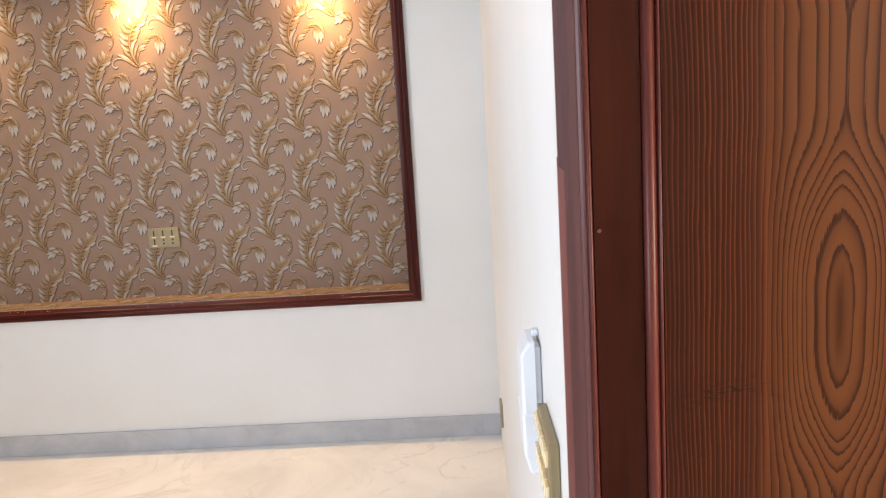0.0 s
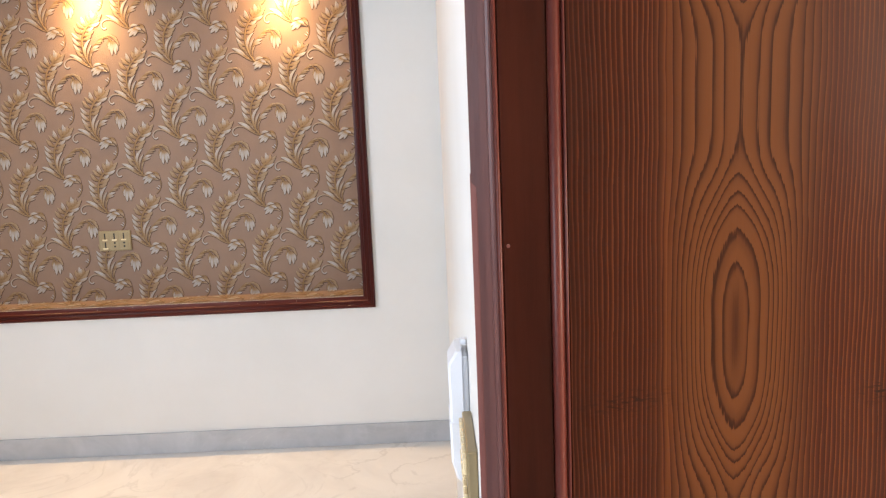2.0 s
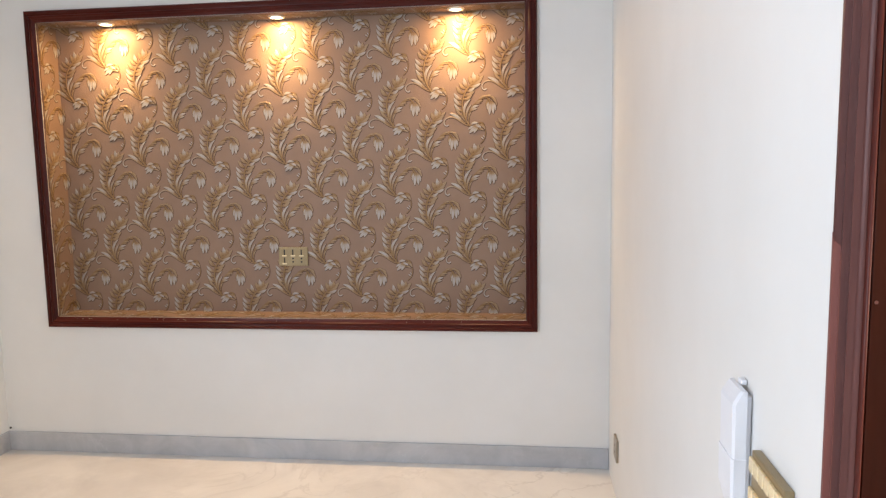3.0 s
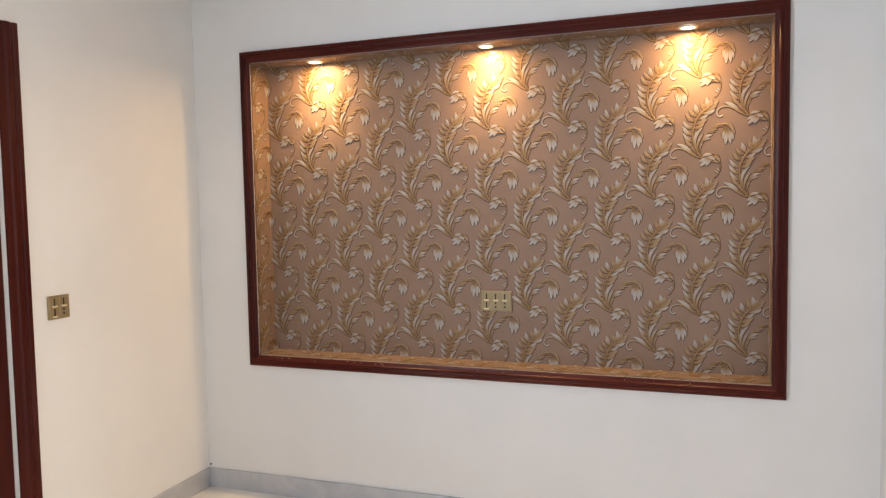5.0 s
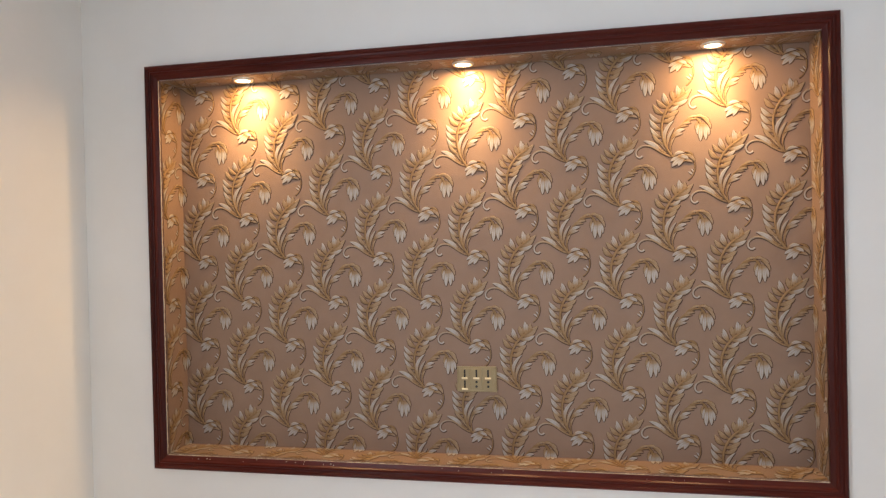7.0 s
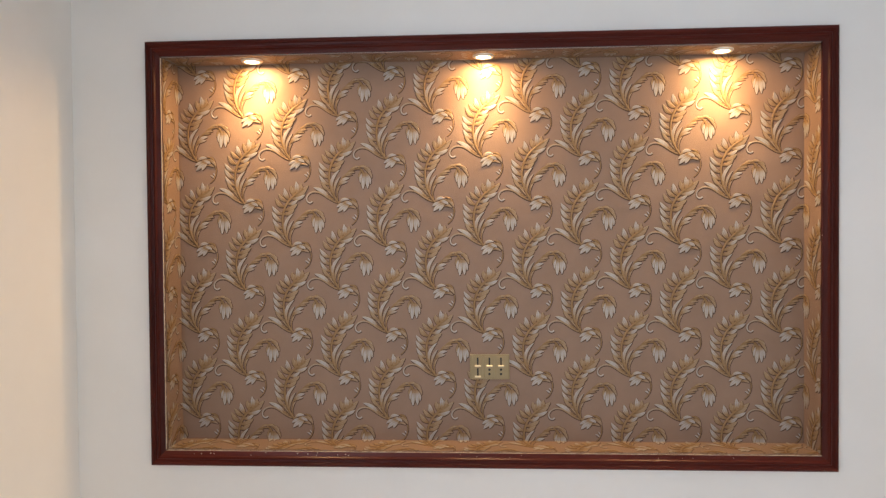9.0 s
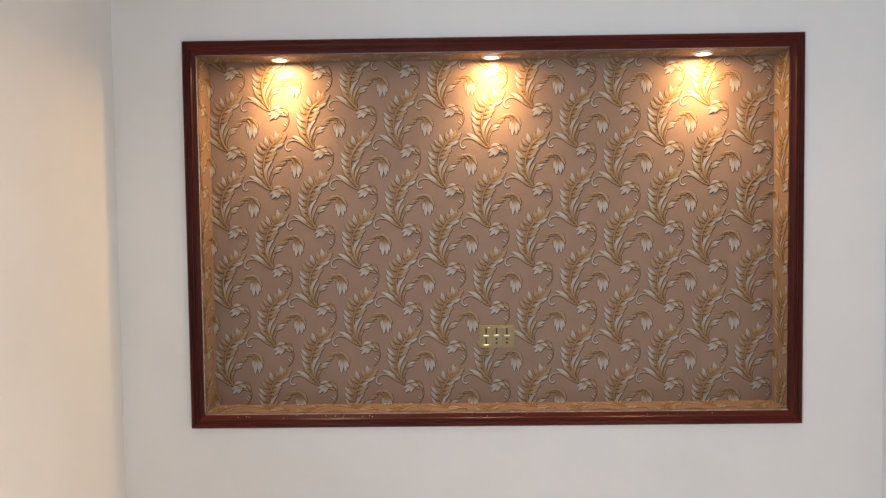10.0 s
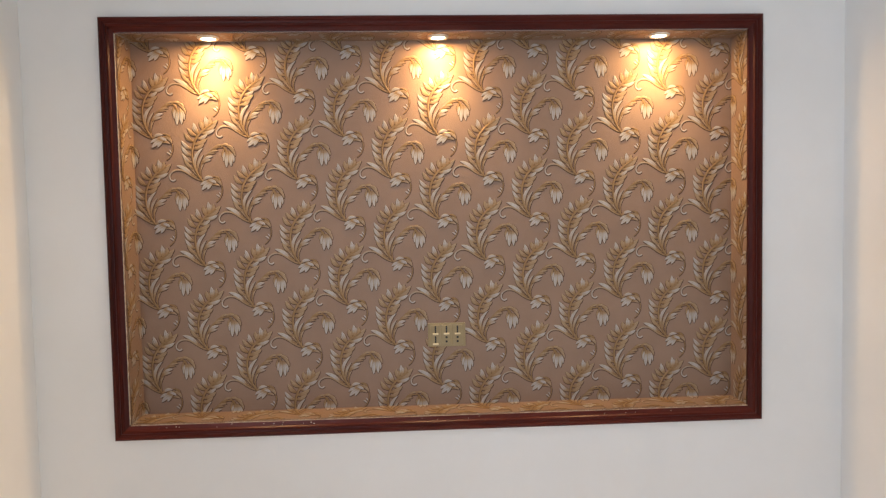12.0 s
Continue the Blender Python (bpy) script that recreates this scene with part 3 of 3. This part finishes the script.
part("top_board", boxed(2.56, 5.24, -0.371, -0.0005, 0.575, 0.598, bevel=0.002), LILAC, console)
for x0 in (2.56, 3.29, 4.03, 4.63, 5.221):
    part("divider", boxed(x0, x0 + 0.018, -0.369, -0.0185, 0.1525, 0.5745), LILAC, console)
part("stone_top", boxed(2.53, 5.25, -0.392, -0.001, 0.5985, 0.636, bevel=0.004, segments=2), TAUPE, console, "taupe stone top")

# ---- wallpaper: sheets, then the embossed scrolls ----
UNIT = 0.000722
OX, OZ = 345, 437               # the node of the repeat, in its own units
GOLD, TAN, SILVER = 0.34, 0.62, 1.0     # how far a tip runs from gold to silver


def spline(pts, steps=3):
    """A smooth line through the points."""
    out = []
    for i in range(len(pts) - 1):
        p0, p1, p2, p3 = (Vector(pts[max(0, min(len(pts) - 1, k))]) for k in (i - 1, i, i + 1, i + 2))
        for j in range(steps):
            s = j / steps
            out.append(0.5 * ((2 * p1) + (p2 - p0) * s + (2 * p0 - 5 * p1 + 4 * p2 - p3) * s * s + (3 * p1 - p0 - 3 * p2 + p3) * s ** 3))
    return out + [Vector(pts[-1])]


LAYER = [0.0]


def ribbon(bm, spine, halves, inks, lift, seam=0.0):
    """A raised strip along a line, with a rounded back and a thin dark printed edge, shifted lower right as a painted
    shadow.
    """
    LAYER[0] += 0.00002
    ink_layer = bm.verts.layers.float["ink"]
    n = len(spine) - 1
    sides = []
    for i in range(n + 1):
        d = (spine[min(n, i + 1)] - spine[max(0, i - 1)]).normalized()
        sides.append(Vector((-d.y, d.x)))
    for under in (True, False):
        rows = []
        for p, q, half, ink in zip(spine, sides, halves, inks):
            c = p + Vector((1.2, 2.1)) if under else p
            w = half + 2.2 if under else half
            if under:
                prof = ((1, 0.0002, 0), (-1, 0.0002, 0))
            else:
                prof = ((1, 0.0004, 0.15), (0.80, lift * 0.7, 0.74), (0.42, lift, 1.05), (0, lift * (1 - seam), 0.80 if seam else 1.0), (-0.42, lift, 1.05), (-0.80, lift * 0.7, 0.74), (-1, 0.0004, 0.15))
            row = []
            for k, h, deep in prof:
                at = c + q * (w * k)
                v = bm.verts.new(((at.x - OX) * UNIT, -h - LAYER[0], (OZ - at.y) * UNIT))
                v[ink_layer] = ink * deep
                row.append(v)
            rows.append(row)
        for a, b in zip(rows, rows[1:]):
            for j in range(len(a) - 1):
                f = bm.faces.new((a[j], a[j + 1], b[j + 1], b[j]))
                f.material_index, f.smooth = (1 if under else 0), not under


def tendril(bm, pts, w0, w1, ink0=GOLD, ink1=GOLD, lift=0.0014):
    line = spline(pts)
    n = len(line) - 1
    ribbon(bm, line, [(w0 + (w1 - w0) * i / n) / 2 for i in range(n + 1)], [ink0 + (ink1 - ink0) * i / n for i in range(n + 1)], lift)


LOBE = [(0.0, 0.34), (0.16, 0.58), (0.34, 0.86), (0.52, 1.0), (0.68, 0.95), (0.82, 0.70), (0.93, 0.36), (1.0, 0.04)]


def lobe(bm, base, tip, width, bend=0.0, ink=TAN, lift=0.0015):
    """One pointed lobe from base to tip, golden at its foot, with a creased middle; bent sideways by a share of its length."""
    base, tip = Vector(base), Vector(tip)
    axis = tip - base
    side = Vector((-axis.y, axis.x)).normalized()
    line = [base + axis * t + side * (bend * axis.length * 4 * t * (1 - t)) for t, _ in LOBE]
    ribbon(bm, line, [width * k / 2 for _, k in LOBE], [GOLD + (ink - GOLD) * min(1.0, max(0.0, (t - 0.06) / (0.34 if ink == SILVER else 0.55))) for t, _ in LOBE], lift, 0.45)


def leaflet(bm, base, tip, width, bend=0.0, ink=TAN, notch=1):
    """A leaf of the plume: a long lobe and a shorter one tucked against its side."""
    base, tip, width = Vector(base), Vector(base).lerp(Vector(tip), 0.92), width * 0.88
    axis = tip - base
    side = Vector((-axis.y, axis.x)).normalized() * notch
    lobe(bm, base + side * (width * 0.20), base + axis * 0.76 + side * (width * 0.58), width * 0.72, bend * 0.6, ink * 0.84, 0.0012)
    lobe(bm, base, tip, width * 0.98, bend, ink * 0.97, 0.0016)


def scroll_mesh():
    """One repeat: plume, arching tulip, curled branch, bud and the stem to the plume below, about its node."""
    bm = bmesh.new()
    bm.verts.layers.float.new("ink")
    # stem down from the bud to the next plume, with two small leaves
    tendril(bm, [(436, 446), (447, 468), (450, 492), (445, 516), (432, 540), (414, 556)], 7, 5)
    lobe(bm, (444, 522), (430, 500), 9, 0.1, SILVER)
    lobe(bm, (441, 534), (417, 514), 11, 0.12, SILVER)
    # curled branch
    tendril(bm, [(346, 438), (318, 428), (290, 412), (262, 392), (236, 379), (208, 377), (184, 387), (171, 406), (174, 426), (189, 435), (202, 427)], 9, 10, GOLD, SILVER, 0.0016)
    lobe(bm, (296, 412), (208, 353), 25, 0.10, SILVER, 0.0017)
    lobe(bm, (272, 396), (236, 364), 15, 0.12, SILVER)
    lobe(bm, (334, 432), (281, 366), 21, 0.10, TAN)
    lobe(bm, (318, 418), (283, 392), 12, -0.08, GOLD)
    # arching branch and its leaves
    tendril(bm, [(344, 436), (337, 400), (338, 365), (350, 330), (372, 298), (402, 272), (434, 258), (462, 256)], 6, 8)
    lobe(bm, (338, 398), (358, 342), 9, -0.12, TAN)
    leaflet(bm, (344, 340), (412, 302), 23, -0.14, SILVER, 1)
    leaflet(bm, (372, 296), (442, 274), 15, -0.12, TAN, 1)
    leaflet(bm, (392, 278), (450, 256), 12, -0.14, GOLD, 1)
    lobe(bm, (408, 266), (466, 244), 12, -0.14, TAN)
    # tulip
    lobe(bm, (468, 264), (462, 318), 14, 0.10, TAN)
    lobe(bm, (480, 272), (464, 334), 14, 0.10, SILVER)
    lobe(bm, (498, 280), (517, 340), 16, -0.10, SILVER)
    lobe(bm, (486, 276), (478, 366), 25, 0.03, SILVER, 0.0018)
    lobe(bm, (494, 276), (503, 362), 23, -0.02, SILVER, 0.0019)
    lobe(bm, (484, 254), (527, 308), 16, -0.14, TAN, 0.0020)
    lobe(bm, (474, 248), (522, 272), 13, -0.16, TAN, 0.0021)
    lobe(bm, (456, 252), (479, 292), 15, -0.16, GOLD, 0.0021)
    lobe(bm, (452, 250), (498, 250), 15, -0.16, TAN, 0.0021)
    # plume: leaves from the foot upwards on either side of a broad golden rib
    for base, tip, width, bend, ink, notch in (
            ((304, 372), (246, 313), 22, -0.10, TAN, -1), ((296, 338), (238, 282), 23, -0.12, SILVER, -1),
            ((294, 300), (235, 242), 27, -0.12, SILVER, -1), ((296, 262), (236, 214), 26, -0.12, SILVER, -1),
            ((304, 222), (254, 170), 27, -0.10, TAN, -1), ((322, 192), (270, 148), 24, -0.08, TAN, -1),
            ((334, 180), (305, 116), 28, -0.06, SILVER, -1), ((354, 160), (345, 104), 27, -0.04, TAN, 1),
            ((372, 150), (372, 80), 29, 0.04, SILVER, 1), ((388, 140), (402, 92), 22, 0.06, TAN, 1)):
        leaflet(bm, base, tip, width, bend, ink, notch)
    for base, tip, width, bend, ink, notch in (
            ((300, 262), (366, 232), 24, 0.12, TAN, 1), ((306, 236), (384, 204), 27, 0.12, TAN, 1),
            ((324, 206), (384, 184), 23, 0.12, SILVER, 1), ((346, 176), (428, 156), 26, 0.12, SILVER, 1),
            ((362, 162), (434, 130), 24, 0.10, TAN, 1), ((380, 146), (444, 104), 25, 0.08, TAN, 1)):
        leaflet(bm, base, tip, width, bend, ink, notch)
    tendril(bm, [(346, 438), (326, 408), (308, 372), (298, 330), (296, 286), (303, 244), (320, 206), (346, 174), (380, 148), (412, 126)], 12, 12, GOLD, GOLD, 0.0017)
    tendril(bm, [(302, 352), (297, 318), (296, 284), (304, 244), (321, 206), (346, 175), (374, 152)], 9, 14, GOLD, GOLD * 1.1, 0.0019)
    # long pale leaf inside the plume's foot
    leaflet(bm, (318, 392), (357, 248), 24, -0.20, SILVER, 1)
    # bud at the node
    lobe(bm, (404, 446), (372, 486), 21, 0.10, SILVER)
    lobe(bm, (398, 444), (340, 488), 25, 0.08, SILVER, 0.0017)
    lobe(bm, (384, 440), (334, 462), 18, 0.10, SILVER, 0.0016)
    lobe(bm, (346, 438), (402, 420), 19, -0.18, SILVER, 0.0018)
    lobe(bm, (372, 436), (420, 452), 22, -0.16, SILVER, 0.0019)
    lobe(bm, (398, 462), (440, 470), 13, -0.16, TAN, 0.0018)
    lobe(bm, (398, 430), (448, 466), 20, -0.20, TAN, 0.0020)
    lobe(bm, (402, 414), (444, 444), 14, -0.16, GOLD, 0.0018)
    return bm


LEAVES = [LEAF_PRINT, BROWN_SHADOW_LINE]
STEP_X, STEP_Z, NODE_X, NODE_Z = 0.3725, 0.3365, -0.190, 1.652
wallpaper = thing("wallpaper", (0, ND, NZ0), "taupe embossed wallpaper with gold and silver leaf scrolls", "wallpaper")
T = 0.0025
part("back_sheet", boxed(NX0 + T, NX1 - T, ND - T, ND - 0.0003, NZ0 + T, NZ1 - T), PAPER, wallpaper)
part("left_return", boxed(NX0 + 0.0003, NX0 + T, -0.001, ND - 0.0004, NZ0 + T, NZ1 - T), PAPER, wallpaper)
part("right_return", boxed(NX1 - T, NX1 - 0.0003, -0.001, ND - 0.0004, NZ0 + T, NZ1 - T), PAPER, wallpaper)
part("sill_return", boxed(NX0 + 0.0003, NX1 - 0.0003, -0.001, ND - 0.0004, NZ0 + 0.0003, NZ0 + T - 0.0002), PAPER, wallpaper)
part("top_return", boxed(NX0 + 0.0003, NX1 - 0.0003, -0.001, ND - 0.0004, NZ1 - T + 0.0002, NZ1 - 0.0003), PAPER, wallpaper)


def lattice(x0, x1, z0, z1):
    for i in range(-12, 13):
        for j in range(-8, 9):
            x = NODE_X + i * STEP_X / 2
            zz = NODE_Z + j * STEP_Z + (STEP_Z / 2 if i % 2 else 0)
            if x0 - 0.145 < x < x1 + 0.14 and zz > z0 - 0.27 and zz < z1 + 0.095:
                yield x, zz


def clip(bm, x0, x1, z0, z1):
    for co, no in (((x0, 0, 0), (-1, 0, 0)), ((x1, 0, 0), (1, 0, 0)), ((0, 0, z0), (0, 0, -1)), ((0, 0, z1), (0, 0, 1))):
        bmesh.ops.bisect_plane(bm, geom=bm.verts[:] + bm.edges[:] + bm.faces[:], plane_co=co, plane_no=no, clear_outer=True)
    return bm


def as_mesh(bm, name):
    me = bpy.data.meshes.new(name)
    bm.to_mesh(me)
    for m in LEAVES:
        me.materials.append(m)
    return me


source = scroll_mesh()
SCROLL = as_mesh(source, "leaf_scroll")
bx0, bx1, bz0, bz1 = NX0 + T, NX1 - T, NZ0 + T, NZ1 - T
for x, zz in lattice(bx0, bx1, bz0, bz1):
    inside = x - 0.136 > bx0 and x + 0.142 < bx1 and zz - 0.092 > bz0 and zz + 0.268 < bz1
    if inside:
        me = SCROLL
    else:
        cut = source.copy()
        clip(cut, bx0 - x, bx1 - x, bz0 - zz, bz1 - zz)
        if not cut.faces:
            cut.free()
            continue
        me = as_mesh(cut, "leaf_scroll")
        cut.free()
    ob = new("leaf_scroll", me)
    ob.parent = wallpaper
    ob.location = Vector((x, ND - T, zz)) - BASES[wallpaper]


def wrapped(name, u0, u1, v0, v1, place):
    """The pattern of the strip u0..u1, v0..v1 laid round the niche's edge by place(u, h, v)."""
    whole = bmesh.new()
    layer = whole.verts.layers.float.new("ink")
    for x, zz in lattice(u0, u1, v0, v1):
        cut = source.copy()
        clip(cut, u0 - x, u1 - x, v0 - zz, v1 - zz)
        vm = [whole.verts.new(place(v.co.x + x, -v.co.y, v.co.z + zz)) for v in cut.verts]
        cut.verts.index_update()
        for v, w in zip(cut.verts, vm):
            w[layer] = v[cut.verts.layers.float["ink"]]
        for f in cut.faces:
            g = whole.faces.new([vm[v.index] for v in f.verts])
            g.material_index, g.smooth = f.material_index, f.smooth
        cut.free()
    base = BASES[wallpaper]
    bmesh.ops.translate(whole, verts=whole.verts, vec=-base)
    ob = new(name, as_mesh(whole, name))
    whole.free()
    ob.parent = wallpaper
    return tagged(ob, kind="stuff")


wrapped("left_scroll_strip", bx0 - ND + 0.004, bx0, bz0, bz1, lambda u, h, v: (bx0 + h, ND - T - (bx0 - u), v))
wrapped("right_scroll_strip", bx1, bx1 + ND - 0.004, bz0, bz1, lambda u, h, v: (bx1 - h, ND - T - (u - bx1), v))
wrapped("sill_scroll_strip", bx0, bx1, bz0 - ND + 0.004, bz0, lambda u, h, v: (u, ND - T - (bz0 - v), bz0 + h))
wrapped("top_scroll_strip", bx0, bx1, bz1, bz1 + ND - 0.004, lambda u, h, v: (u, ND - T - (v - bz1), bz1 - h * 0.5))

# gold scrolls on the black band of the lounge niche
band = thing("wallpaper_border", (3.85, KD, KZ0), "black wallpaper border with gold leaf scrolls", "wallpaper")
part("band", boxed(KX0 + 0.002, KX1 - 0.002, KD - 0.004, KD - 0.0005, KZ0 + 0.004, 1.058), BLACK_PAPER, band)
SCROLL_GOLD = SCROLL.copy()
SCROLL_GOLD.materials.clear()
for m in (BAND_GOLD, BROWN_SHADOW_LINE):
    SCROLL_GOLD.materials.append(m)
for k in range(21):
    ob = new("leaf_scroll", SCROLL_GOLD)
    ob.parent = band
    ob.scale = (0.64, 1.0, 0.64)
    ob.location = Vector((KX0 + 0.12 + 0.126 * k, KD - 0.004, KZ0 + 0.07)) - BASES[band]
part("sill_strip", boxed(KX0 + 0.002, KX1 - 0.002, -0.0005, KD - 0.005, KZ0 + 0.0005, KZ0 + 0.0035), PUTTY, band, "cream sill strip")
source.free()

# ragged cream bead of filler where the paper meets the frame, and loose specks of it
def filler_bead(p0, p1, out, inward):
    """A thin uneven strip from p0 to p1 in the wall's plane, proud by out, creeping inward by a ragged width."""
    n = int((Vector(p1) - Vector(p0)).length / 0.009)
    rings = []
    for i in range(n + 1):
        c = Vector(p0).lerp(Vector(p1), i / n)
        k = noise.noise((c.x * 60, 2.0, c.y * 60)) + 0.6 * noise.noise((c.x * 190, 5.0, c.y * 190))
        w = max(0.0010, 0.0019 + 0.0020 * k)
        e = c + Vector(inward) * w
        rings.append([(c.x, -out + 0.004, c.y), (c.x, -out - 0.0008, c.y), (e.x, -out - 0.0002, e.y), (e.x, -out + 0.004, e.y)])
    return sweep(bmesh.new(), rings)


for name, p0, p1, inward in (("sill_filler", (NX0 + 0.004, 0.7236), (NX1 - 0.004, 0.7236), (0, 1)), ("left_filler", (NX0 + 0.0006, 0.728), (NX0 + 0.0006, 2.19), (1, 0)),
                             ("right_filler", (NX1 - 0.0006, 0.728), (NX1 - 0.0006, 2.19), (-1, 0))):
    part(name, filler_bead(p0, p1, 0.012, inward), PUTTY, niche_frame, "ragged cream filler bead")
specks = bmesh.new()
rng = random.Random(3)
for k in range(22):
    x = rng.choice((-1.0, -0.62, 0.1, 0.75)) + rng.gauss(0, 0.09)
    w = rng.uniform(0.0015, 0.005)
    h = rng.uniform(0.0, 0.012)
    box(specks, x, x + w, -0.0175, -0.0118 - h * 0.1, 0.7215 - h, 0.7215 - h + rng.uniform(0.0012, 0.0030), bevel=0.0006)
tagged(part("filler_speck", specks, PUTTY, niche_frame, "white filler specks"), kind="stuff")

# small dark plug in the corner over the skirting
plug = thing("wall_plug", (XL + 0.012, -0.002, 0.118), "small dark plug in the room corner", "plug")
part("plug", disc(bmesh.new(), (XL + 0.012, -0.002, 0.118), 0.005, 0.004, "y", 12), DARK_HOLE, plug)
